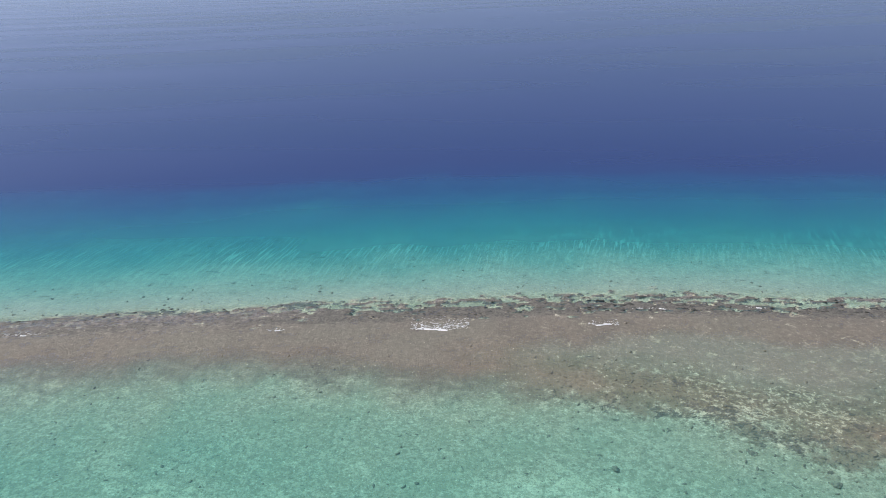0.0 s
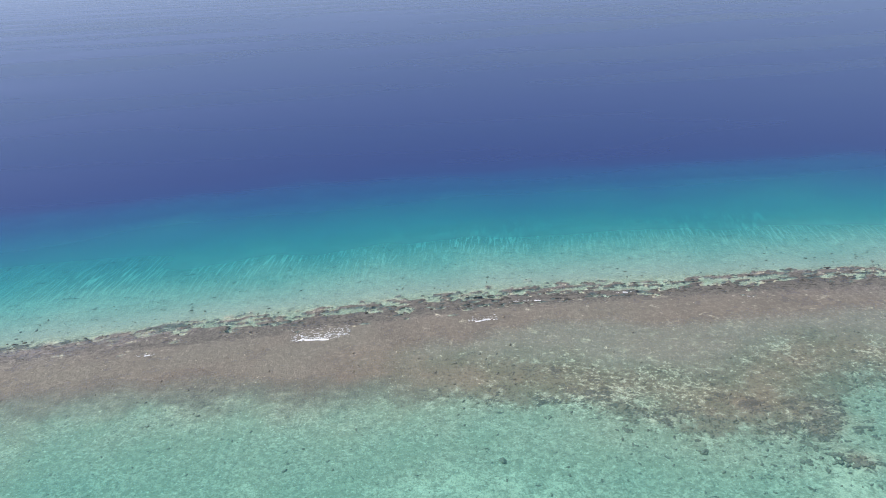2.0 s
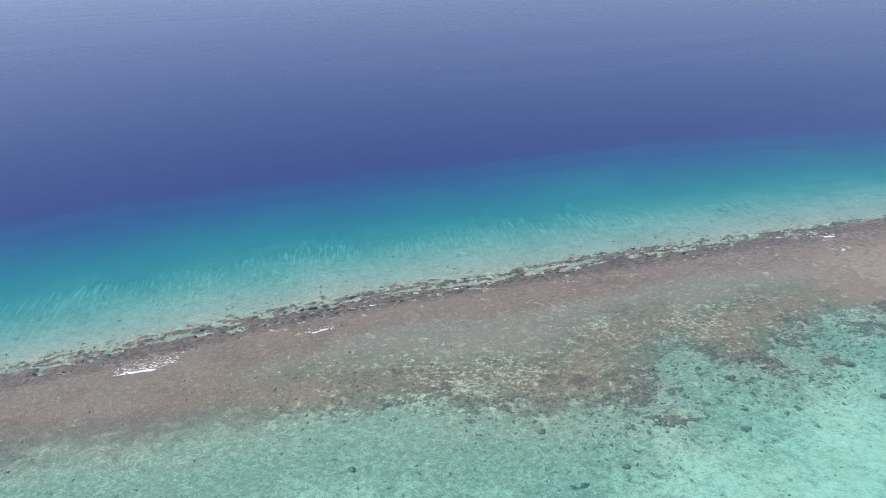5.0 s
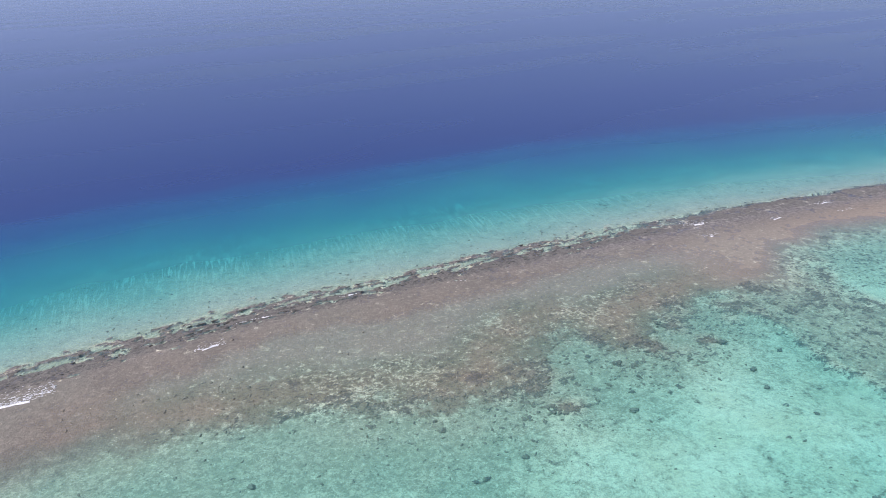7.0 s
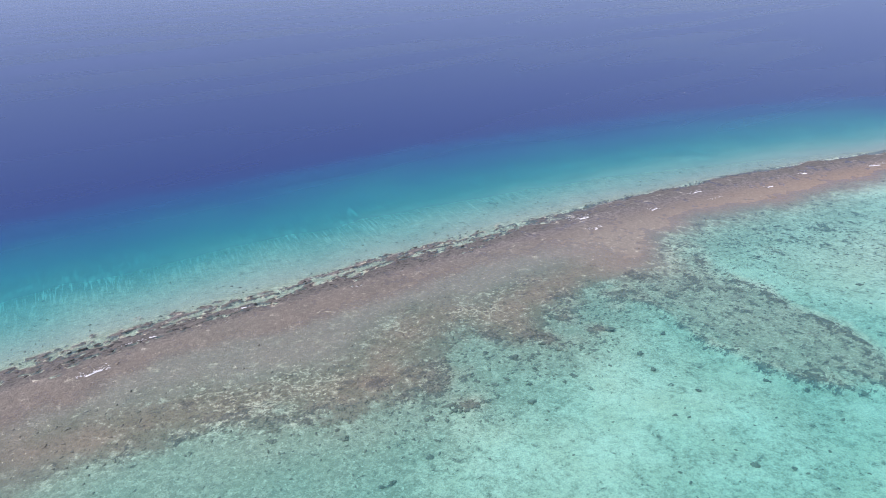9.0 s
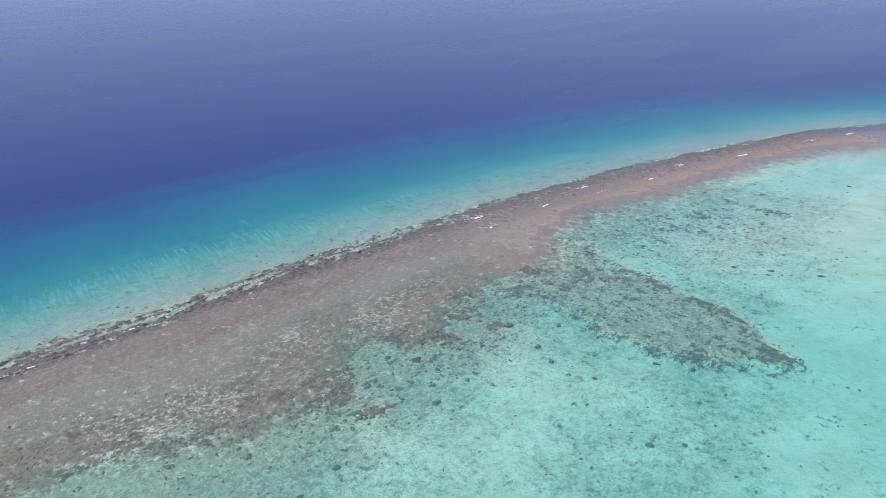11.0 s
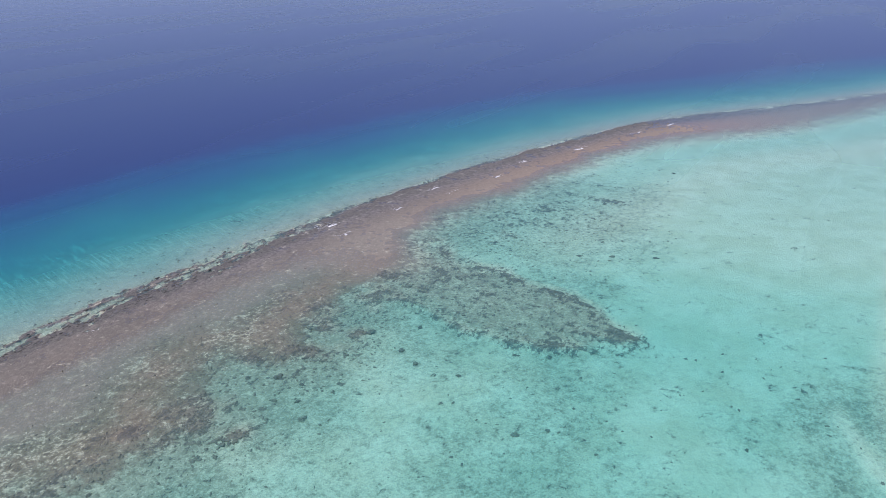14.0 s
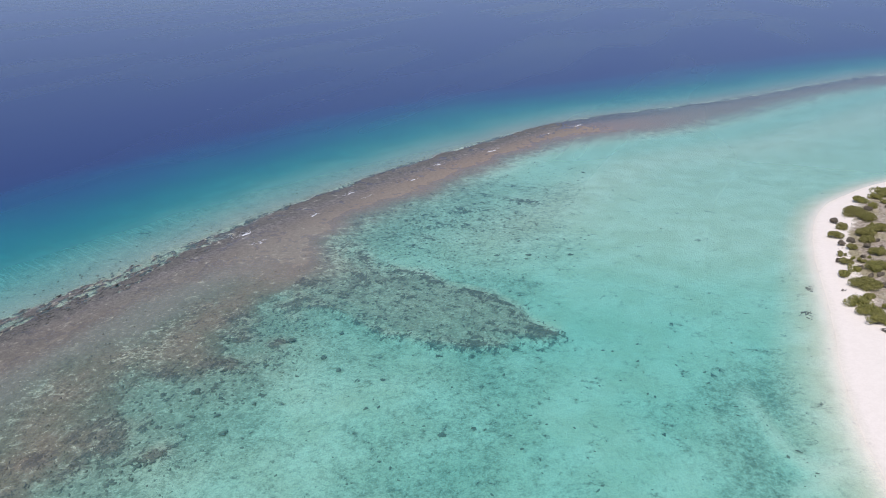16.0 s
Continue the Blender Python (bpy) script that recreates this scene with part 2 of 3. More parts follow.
# the outer edge of the reef, from west to south-east
EDGE = np.array([(-4900, -500), (-1200, 40), (-300, 117), (-85, 126), (0, 128), (40, 127), (80, 121.5), (115, 116), (150, 110), (182, 102),
                 (206, 95), (240, 83), (270, 71), (300, 56), (325, 36), (352, 9), (382, -19), (437, -62), (484, -102), (560, -178), (660, -280), (800, -425), (1800, -1600), (3500, -4300)], float)
# the shore of the sand island
SHORE = np.array([(234, -54), (220, -43), (205, -34.5), (187, -30), (167, -28), (148, -27.5), (131, -27), (116, -26), (99, -26), (88, -27),
                  (60, -31), (30, -42), (5, -62), (-15, -95), (0, -140), (100, -170), (200, -150), (245, -105), (246, -72)], float)


def rounded(points, closed=False, n=6):
    """A smooth line through the points (Catmull-Rom)."""
    out, count = [], len(points)
    for i in range(count if closed else count - 1):
        p = [points[(i + k) % count] if closed else points[min(max(i + k, 0), count - 1)] for k in (-1, 0, 1, 2)]
        for k in range(n):
            t = k / n
            out.append(0.5 * (2 * p[1] + (p[2] - p[0]) * t + (2 * p[0] - 5 * p[1] + 4 * p[2] - p[3]) * t * t + (3 * p[1] - p[0] - 3 * p[2] + p[3]) * t ** 3))
    out.append(points[0] if closed else points[-1])
    return np.array(out)


EDGE_LINE = rounded(EDGE)
# where the brown reef flat gives way to the lagoon, and the tongue of rubble that runs out into it
INNER = np.array([(-4900, -530), (-1200, 15), (-300, 92), (-120, 101), (-71, 100.5), (-45, 101.5), (-26, 101), (-14, 97.5), (0, 95.5), (9, 94), (20, 90.5), (30, 87),
                  (40, 82), (50, 76.5), (58, 74), (65, 73), (69, 78), (76, 81), (81, 82), (85, 73), (91, 71), (96, 75), (105, 76), (116, 75.5), (126, 73), (137, 75),
                  (150, 80), (165, 78), (200, 67), (235, 56), (263, 43), (285, 22), (300, 5), (330, -17), (370, -42), (412, -71), (440, -100), (520, -188), (625, -300), (770, -455),
                  (1775, -1630), (3480, -4310)], float)
TONGUE = np.array([(120, 76), (111.5, 57.4), (107.9, 46.4), (107, 38.5), (108.3, 31.8), (110.5, 25), (113, 19.5), (116, 18.5), (120.6, 23.4), (125.6, 28.9), (128.6, 34.1),
                   (132, 45.8), (138, 55), (139.5, 66), (139, 76)], float)
# a pale sand channel off the beach
CHANNEL = np.array([(106, -11), (98, -14), (92, -16), (89, -18), (88.5, -21), (85, -19), (81, -16)], float)
SHORE_LINE = rounded(SHORE[::-1], True, 4)
INNER_LINE = rounded(INNER, n=4)
TONGUE_LINE = rounded(TONGUE[::-1], True, 3)


def distance_to(line, x, y):
    """Distance to the line, signed: positive on its right-hand side, and the length along it."""
    best, side, along = np.full(x.shape, 1e18), np.ones(x.shape), np.zeros(x.shape)
    run = 0.0
    for a, b in zip(line[:-1], line[1:]):
        e = b - a
        ll = float(e @ e)
        if ll < 1e-9:
            continue
        t = np.clip(((x - a[0]) * e[0] + (y - a[1]) * e[1]) / ll, 0, 1)
        dx, dy = x - a[0] - t * e[0], y - a[1] - t * e[1]
        d2 = dx * dx + dy * dy
        nearer = d2 < best
        best = np.where(nearer, d2, best)
        side = np.where(nearer, np.sign(e[1] * dx - e[0] * dy + 1e-12), side)
        along = np.where(nearer, run + t * math.sqrt(ll), along)
        run += math.sqrt(ll)
    return np.sqrt(best) * side, along


def place_facts(x, y):
    """Height of the ground and what grows on it, at each x, y."""
    d, s = distance_to(EDGE_LINE, x, y)
    shore, _ = distance_to(SHORE_LINE, x, y)      # positive on land
    n40, n12, n4, n1 = fbm(x, y, 40, 3), fbm(x, y, 12, 7), fbm(x, y, 4, 11), fbm(x, y, 1.3, 19, 2)
    de = d + 5.0 * n12 + 2.2 * n4
    di, _ = distance_to(INNER_LINE, x, y)         # positive in the lagoon
    rag = np.interp(x, [-20, 40, 108, 128, 150, 170, 220, 300], [18.0, 4.0, 4.0, 9.0, 13.0, 11.0, 12.0, 22.0])
    inner = di + 8 * n12 + 5 * n4
    rock = sstep(de, -2.0, 2.5) * (1 - sstep(inner, -rag, rag))
    near = sstep(x, -5, 30) * (1 - sstep(x, 108, 138))
    # a slightly sunken middle of the flat, and its rough, sand-pocketed inner border
    soft = near * sstep(d + 10 * n12, 13, 21) * sstep(-di, 6, 15)
    rough = near * sstep(-inner, -5, 0) * (1 - sstep(-inner + 6 * n12, 11, 19))
    rock = rock * (1 - 0.13 * soft) * (1 - 0.16 * rough) * (1 - 0.12 * sstep(x, 285, 345))
    # chains of dark rock along the outer edge, with pale pools between them
    pools = (0.30 + 0.70 * sstep(x, -45, -5)) * (1 - sstep(x, 112, 165)) * (1 - sstep(d + 5 * n4, 8, 13)) * sstep(d, -6, -2)
    wave1 = fbm(s, 0 * d, 16, 51, 3)
    dm = d + 3.5 * wave1
    fleck = fbm(s * 0.34, dm * 1.35, 1.0, 63, 3) + 0.55 * fbm(s * 0.9, d * 2.1, 1.0, 65, 2) + 0.16 * fbm(s, d, 12, 69, 2)
    share = np.interp(dm, [-5, -2.2, -0.6, 0.8, 1.9, 3.0, 4.6, 6.5, 9, 13], [0.0, 0.12, 0.40, 0.47, 0.34, 0.50, 0.66, 0.72, 0.86, 1.1])
    chains = sstep(fleck + 0.85 * (share - 0.5), -0.05, 0.05)
    pool = pools * (1 - chains)
    rock = rock * (1 - pools) + pools * chains
    # ocean side, lagoon side, beach
    ocean = sum(np.interp(-d + k * np.clip(-d / 60, 0.05, 1), [-5, 0, 6, 14, 25, 45, 65, 80, 90, 98, 112, 160], [0.2, 0.40, 0.7, 1.2, 2.2, 5.0, 8.8, 12.5, 17.0, 33.0, 42.0, 60.0])
                for k in (-9, -6, -3, 0, 3, 6, 9)) / 7
    ocean = ocean * (1 + 0.35 * n12 + 0.3 * n40 * sstep(-d, 20, 60))
    calm = 1 - 0.85 * sstep(x, 115, 165)
    lagoon = 0.75 - 0.08 * (1 - sstep(x, 85, 120)) + 0.45 * sstep(di, -4, 22) + 0.30 * sstep(di, 15, 60) - 0.62 * sstep(x, 115, 175) * sstep(di, 8, 40) + calm * (0.38 * n40 + 0.30 * n12 + 0.15 * n4)
    lagoon = np.minimum(np.maximum(lagoon, 0.2), 0.01 + 0.11 * np.maximum(-shore, 0) + 0.0012 * np.maximum(-shore, 0) ** 2)
    z = -np.where(d < 0, ocean, lagoon)
    flat = 0.03 + 0.10 * n4 + 0.12 * n1 - 0.22 * soft - 0.22 * rough - 0.30 * sstep(di + 8 * n12, -9, 1) - 0.40 * sstep(x, 285, 345)
    solid = sstep(rock, 0.05, 0.95)
    z = z * (1 - solid) + flat * solid
    z = np.where(d > -1, np.maximum(z, z * (1 - pool) - 0.48 * pool), z)
    # dark growth: the reef edge, the tongue into the lagoon, and scattered patches
    chain = chains * pools * (1 - sstep(d, 6, 10)) * (0.55 + 0.4 * sstep(d, 0, 5)) + (1 - pools) * bell(d + 5 * wave1, 0.6, 1.5) * (0.72 + 0.9 * fbm(s * 0.6, d * 1.6, 2.2, 57, 2))
    crest = chain + (0.34 + 0.7 * n4) * bell(d, 5.5, 4.0) * (1 - pool)
    crest = crest + 0.40 * bell(d, 3.0, 5.0) * sstep(x, 100, 160) * (1 - 0.8 * sstep(x, 300, 360))
    ca, sa = math.cos(radians(72)), math.sin(radians(72))
    tx, ty = (x - 124) * ca + (y - 46) * sa, -(x - 124) * sa + (y - 46) * ca
    tin, _ = distance_to(TONGUE_LINE, x, y)
    tongue_d = 1 - (tin + 5 * n12 + 4 * n4) / 6
    upper = sstep(tx, 2, 16)
    tongue = 1 - sstep(tongue_d + 0.35 * sstep(ty - 0.3 * tx, 4, 14), 0.70 - 0.9 * upper, 1.25 + 0.3 * upper)
    streak = fbm(tx * 0.4 + 0.6 * n4, ty, 1.1, 97, 2)
    rim = 0.85 * bell(tongue_d, 0.66, 0.42) * sstep(-ty, 3, 9) * (1 - sstep(tx, 10, 20)) + 0.65 * bell(tongue_d, 0.86, 0.30) * sstep(ty, 2, 8) * (0.7 + 1.6 * n12)
    rim = rim + 0.55 * bell(np.hypot((x - 116.5) / 4.5, (y - 22) / 5.5), 0, 1)
    z = np.where(z < 0, z * (1 - 0.36 * tongue), z)
    rock = np.maximum(rock, tongue * (0.24 + 0.22 * sstep(tx, 0, 26)))
    coral = crest * sstep(d, -6, -1) + tongue * (0.20 + 1.1 * streak) + rim
    coral = coral + 0.50 * bell(np.hypot(((x - 192.3) * 0.23 + (y - 43.5) * 0.97) / 7.5, ((x - 192.3) * 0.97 - (y - 43.5) * 0.23) / 2.6) + 0.7 * n4, 0, 0.9)
    for px, py, r in ((65.5, 64.5, 3.0), (65, 71.8, 2.0), (88.5, 73.5, 3.2), (98.3, 73.5, 3.2), (98.6, 65.2, 2.6), (90, 69, 2.2), (60, 79, 3.2), (69, 75, 2.8), (79, 80, 2.5)):
        coral = coral + 0.55 * bell(np.hypot(x - px, y - py) / r + 1.0 * n4, 0, 0.85)
    for px, py, r in ((148.7, -25, 1.6), (136.3, -23.3, 1.9), (275, -13.6, 3.0), (283, -21, 2.4), (294, 3.4, 4.0), (315, -7, 4.0)):
        coral = coral + 0.24 * bell(np.hypot((x - px) * 0.8, y - py) / r + 1.4 * n4, 0, 0.9)
    growth = sstep(di + 6 * n12, -7, 0) * (1 - sstep(di + 10 * n12, 3, 20)) * (1 - sstep(x, 150, 190)) * sstep(x, 25, 62)
    coral = coral + rough * (0.02 + 1.2 * fbm(x, y, 7, 131, 2) + 0.8 * n4)
    coral = coral + growth * (0.20 + 1.0 * n12 + 1.2 * n4)
    north = bell(np.hypot((x - 178) / 42, (y - 56) / 20), 0, 0.95)
    coral = coral + north * (0.24 + 1.3 * fbm(tx * 0.4, ty, 3.0, 99, 2))
    coral = coral + 0.06 * bell(-d, 10, 8)
    z = np.where((d > 6) & (z < 0), z * (1 - (0.46 - 0.30 * tongue) * (1 - 0.8 * sstep(x, 142, 170)) * np.clip(2.6 * coral - 0.6, 0, 1)), z)
    # small knobs, cream pockets
    knob = 0.50 + 0.5 * growth + 0.85 * tongue + 0.7 * north - 0.8 * sstep(x, 100, 135) * (1 - sstep(y, 10, 32)) + 0.9 * n40
    knob = knob * (1 - 0.85 * rock) * (0.35 + 0.65 * sstep(x, 5, 50)) * np.where(d < -2, bell(-d, 8, 9), 1)
    pocket = rough * (0.27 + 0.8 * n12 + 0.5 * n4) + 0.12 * soft
    film = 0.60 - 0.10 * sstep(x, 45, 85) + (0.1 + 0.9 * calm) * (0.9 * n40 + 0.7 * n12) - 0.30 * bell(np.hypot((x - 112) / 34, (y - 4) / 15), 0, 1) - 0.85 * sstep(x, 105, 150) * np.maximum(1 - sstep(y + 12 * n12, 10, 40), sstep(x, 205, 230)) - 0.12 * bell(np.hypot((x - 100) / 22, (y - 40) / 19), 0, 1)
    film = film + 0.52 * sstep(-shore, 3, 8) * (1 - sstep(-shore, 14, 26)) * (1 - sstep(x, 105, 135))
    film = film + (0.34 + 0.8 * n12) * (1 - sstep(x, 0, 70)) + (0.5 - 0.25 * sstep(x, 70, 105)) * bell(di, 2, 13) + 0.6 * soft
    film = np.maximum(film - 0.20 * bell(tongue_d, 1.6, 0.5) - 0.08 * sstep(x, 120, 140) * sstep(y, 30, 45), 0.92 * tongue)
    film = film * sstep(-shore, 3, 13)
    film = np.where(d < -1, 0.74 + 0.2 * bell(-d, 4, 8) + 0.4 * n12 + 0.2 * sstep(-d, 14, 60), film)
    film = film * (1 - pool) + 0.85 * pool
    channel_d, _ = distance_to(CHANNEL, x + 2 * n4, y + 2 * n4)
    channel = bell(channel_d, 0, 1.7) * (1 - 0.5 * sstep(x, 96, 106))
    film = film * (1 - channel)
    z = np.where(shore < 0, z * (1 - 0.28 * channel), z)
    # sand island
    land = 0.02 + 0.11 * np.maximum(shore, 0) - 0.0022 * np.clip(shore, 0, 25) ** 2 + 0.12 * n12 * sstep(shore, 1, 8)
    z = np.where(shore > 0, np.minimum(land, 1.7 + 0.2 * n12), z)
    litter = sstep(shore + 4 * n12, 4.5, 9.0) * sstep(x, 130, 142) * 0.82
    off = 1 - sstep(shore, -6, -1)
    return {"z": z, "rock": rock * off, "coral": coral * (1 - sstep(shore, -1.5, 0)), "film": np.clip(film, 0, 1), "litter": litter, "d": d, "shore": shore,
            "knob": np.clip(knob, 0, 1.3) * off, "pocket": pocket, "dry": 0.6 * sstep(shore, -3.5, -0.3) + 0.4 * sstep(shore, -0.2, 1.5), "di": di, "merge": np.maximum(1 - sstep(x, -10, 35), sstep(x, 138, 190)) * np.maximum(sstep(d, 8, 14), sstep(x, 290, 340)), "rough": rough, "busy": np.clip(soft + rough + 0.5 * sstep(x, 60, 110) * sstep(d, 14, 24), 0, 1), "north": north, "tongue": tongue_d, "growth": growth, "chain": chain,
            "crest": np.clip(1.5 * bell(d, 0.2, 6.0) + 0.85 * bell(d, 7, 6) * sstep(x, 70, 130), 0, 1) * sstep(d, -9, -5) * (1 - 0.75 * sstep(x, 300, 360)), "along": s - 5000.0, "off_edge": d,
            "slope": bell(-d, 35, 18) * np.clip(0.85 + 1.2 * fbm(x, y, 16, 91, 2), 0, 1.3), "outer": sstep(-d, 0, 6)}


def steps(parts, reach):
    """Grid lines: evenly spaced within each part, then ever wider out to the reach on both sides."""
    out = [parts[0][0]]
    for lo, hi, gap in parts:
        k = max(1, round((hi - lo) / gap))
        out += [lo + (hi - lo) * (i + 1) / k for i in range(k)]
    for sign in (-1, 1):
        at, gap = (out[0], parts[0][2]) if sign < 0 else (out[-1], parts[-1][2])
        more = []
        while abs(at) < reach:
            gap *= 1.13
            at += sign * gap
            more.append(max(-reach, min(reach, at)))
        out = more[::-1] + out if sign < 0 else out + more
    return np.array(out)


def sheet(name, xs, ys, material, height, facts):
    gx, gy = np.meshgrid(xs, ys)
    info = place_facts(gx.ravel(), gy.ravel())
    nx, ny = len(xs), len(ys)
    co = np.stack([gx.ravel(), gy.ravel(), height(info)], 1)
    i = (np.arange(ny - 1)[:, None] * nx + np.arange(nx - 1)[None]).ravel()
    quads = np.stack([i, i + 1, i + 1 + nx, i + nx], 1).ravel()
    me = bpy.data.meshes.new(name)
    me.vertices.add(nx * ny)
    me.vertices.foreach_set("co", co.ravel())
    me.loops.add(len(quads))
    me.loops.foreach_set("vertex_index", quads)
    me.polygons.add(len(quads) // 4)
    me.polygons.foreach_set("loop_start", np.arange(0, len(quads), 4))
    me.polygons.foreach_set("use_smooth", np.ones(len(quads) // 4, bool))
    for key, value in facts(info).items():
        me.attributes.new(key, "FLOAT", "POINT").data.foreach_set("value", value.astype(np.float32))
    me.update(calc_edges=True)
    me.materials.append(material)
    return new(name, me)


def floor_height(f):
    """The outer slope lies at the depth that refraction makes it seem to have."""
    return np.where(f["d"] < 0, f["z"] * (1 - 0.72 * sstep(-f["d"], 0, 25)), f["z"])


ground = sheet("ground", steps([(-130, -70, 0.9), (-70, 150, 0.42), (150, 260, 0.8), (260, 400, 2.0)], 4800),
               steps([(-80, 16, 0.8), (16, 104, 0.42), (104, 131, 0.22), (131, 220, 1.1)], 4800), SEABED, floor_height,
               lambda f: {k: f[k] for k in ("rock", "coral", "film", "litter", "knob", "pocket", "dry", "crest", "along", "off_edge", "slope", "outer", "rough", "busy", "merge")})
tagged(ground, "sand and brown coral rock rising into a white beach", "seabed", kind="structure")
water = sheet("water", steps([(-130, 260, 0.9), (260, 420, 2.0)], 4850), steps([(-80, 134, 0.9), (134, 230, 1.5)], 4850), WATER,
              lambda f: np.zeros_like(f["z"]), lambda f: {"depth": np.maximum(-f["z"], 0.0)})
tagged(water, "clear turquoise lagoon water turning deep blue beyond the reef", "sea water", kind="structure")


# ---- things ----
def part(name, bm, material, parent=None, label=""):
    me = bpy.data.meshes.new(name)
    bm.to_mesh(me)
    bm.free()
    for p in me.polygons:
        p.use_smooth = True
    me.materials.append(material)
    ob = new(name, me)
    ob.parent = parent
    return tagged(ob, label)


def lump(bm, centre, size, rng, detail=2, rough=0.35, turn=0.0):
    """An uneven rounded knob with pits and bumps."""
    made = bmesh.ops.create_icosphere(bm, subdivisions=detail, radius=1.0)["verts"]
    shift = Vector((rng.uniform(-50, 50), rng.uniform(-50, 50), rng.uniform(-50, 50)))
    c, s = math.cos(turn), math.sin(turn)
    for v in made:
        p = v.co.copy()
        k = 1 + rough * noise.noise(p * 1.3 + shift) + 0.55 * rough * noise.noise(p * 3.1 + shift) + 0.3 * rough * noise.noise(p * 7.0 + shift)
        p = Vector((p.x * size[0] * k, p.y * size[1] * k, p.z * size[2] * (0.75 + 0.25 * k)))
        v.co = Vector((c * p.x - s * p.y, s * p.x + c * p.y, p.z)) + Vector(centre)


def facts_at(x, y):
    return {k: float(v[0]) for k, v in place_facts(np.array([float(x)]), np.array([float(y)])).items()}


def cast(count, seed, box, chance):
    """Random places in the box, kept by a chance that depends on what the ground is there."""
    rs = np.random.RandomState(seed)
    x, y = rs.uniform(box[0], box[1], count), rs.uniform(box[2], box[3], count)
    f = place_facts(x, y)
    keep = rs.uniform(0, 1, count) < chance(f, x, y)
    return x[keep], y[keep], {k: v[keep] for k, v in f.items()}


def reef_frame(at):
    """The point and heading of the reef edge, nearest to x = at."""
    i = int(np.argmin(abs(EDGE_LINE[:-1, 0] - at)))
    a, b = EDGE_LINE[i], EDGE_LINE[i + 1]
    return math.atan2(b[1] - a[1], b[0] - a[0])


# coral colonies standing on the lagoon floor
def colony_mesh(k):
    rng = random.Random(100 + k)
    bm = bmesh.new()
    lump(bm, (0, 0, -0.05), (0.55, rng.uniform(0.35, 0.5), 0.5), rng, 3, 1.0)
    for _ in range(rng.randint(8, 13)):
        a, far = rng.uniform(0, 6.28), rng.uniform(0.35, 1.0)
        r = rng.uniform(0.12, 0.34) * (1.25 - 0.5 * far)
        lump(bm, (math.cos(a) * far, math.sin(a) * far * 0.75, rng.uniform(-0.15, 0.2)), (r * rng.uniform(0.9, 1.5), r * 0.8, r * 1.1), rng, 2, 0.9, rng.uniform(0, 3.1))
    me = bpy.data.meshes.new("coral_colony")
    bm.to_mesh(me)
    bm.free()
    for p in me.polygons:
        p.use_smooth = True
    me.materials.append(CORAL)
    return me


COLONIES = [colony_mesh(k) for k in range(8)]
rng = random.Random(5)


def coral_colony(x, y, r, floor, top, label):
    """A head of radius r whose crown reaches the height top and whose foot is in the floor."""
    ob = new("coral_colony", COLONIES[rng.randrange(len(COLONIES))])
    half = 0.5 * (top - floor) + 0.08
    ob.location = (x, y, top - half * 0.9)
    ob.rotation_euler = (0, 0, rng.uniform(0, 6.28))
    ob.scale = (r * 1.1, r * rng.uniform(0.75, 1.0), half / 0.55)
    return tagged(ob, label, "coral", "corals in the lagoon")


for x, y, r in ((21.4, 76.3, 0.95), (82.3, 29.0, 0.95), (85.3, 25.2, 0.65), (73.2, 59.1, 1.0), (81.4, 69.6, 1.0), (80.5, 69.8, 0.8), (76.7, 62.6, 0.7),
                (75.3, 66.1, 0.8), (81.1, 59.1, 0.8), (90.4, 69.4, 1.1), (87.5, 68.9, 0.8), (94.0, 51.2, 0.9), (93.3, 43.1, 0.7), (97.0, 55.7, 1.0), (106.1, 56.7, 0.9),
                (103.5, 37.1, 0.8), (105.2, 31.7, 0.8), (110.2, 25.1, 0.7), (60.7, 64.5, 0.7), (78.6, 82.1, 0.9), (53.4, 60.1, 0.9), (47.6, 71.4, 0.9), (45.1, 60.2, 0.6), (46.5, 59.8, 0.9),
                (62.2, 68.9, 0.7), (150.5, 39.5, 0.9), (152.7, 32.6, 1.0), (155.5, 23.6, 0.9), (82.0, 67.2, 0.6), (88.0, 65.7, 0.7), (91.4, 63.4, 0.7)):
    coral_colony(x, y, 0.72 * r, facts_at(x, y)["z"], min(-0.03, facts_at(x, y)["z"] + 0.45 * r), "brown knobbly coral colony on the lagoon floor")
hx, hy, hf = cast(5200, 21, (-50, 235, -18, 105), lambda f, x, y: np.where((f["di"] > -6) & (f["d"] > 12) & (f["z"] < -0.12) & (f["shore"] < -8),
                  0.012 * (1 - 0.985 * sstep(x, 95, 120) * (1 - sstep(y, 10, 30))) + 0.20 * f["growth"] + 0.22 * bell(f["tongue"], 0.9, 0.3) + 0.06 * f["north"], 0))
for i in range(min(len(hx), 290)):
    r = 0.22 + 0.42 * rng.random() ** 2.5
    coral_colony(hx[i], hy[i], r, hf["z"][i], min(-0.03, hf["z"][i] + 0.5 * r), "small dark coral colony on the lagoon floor")


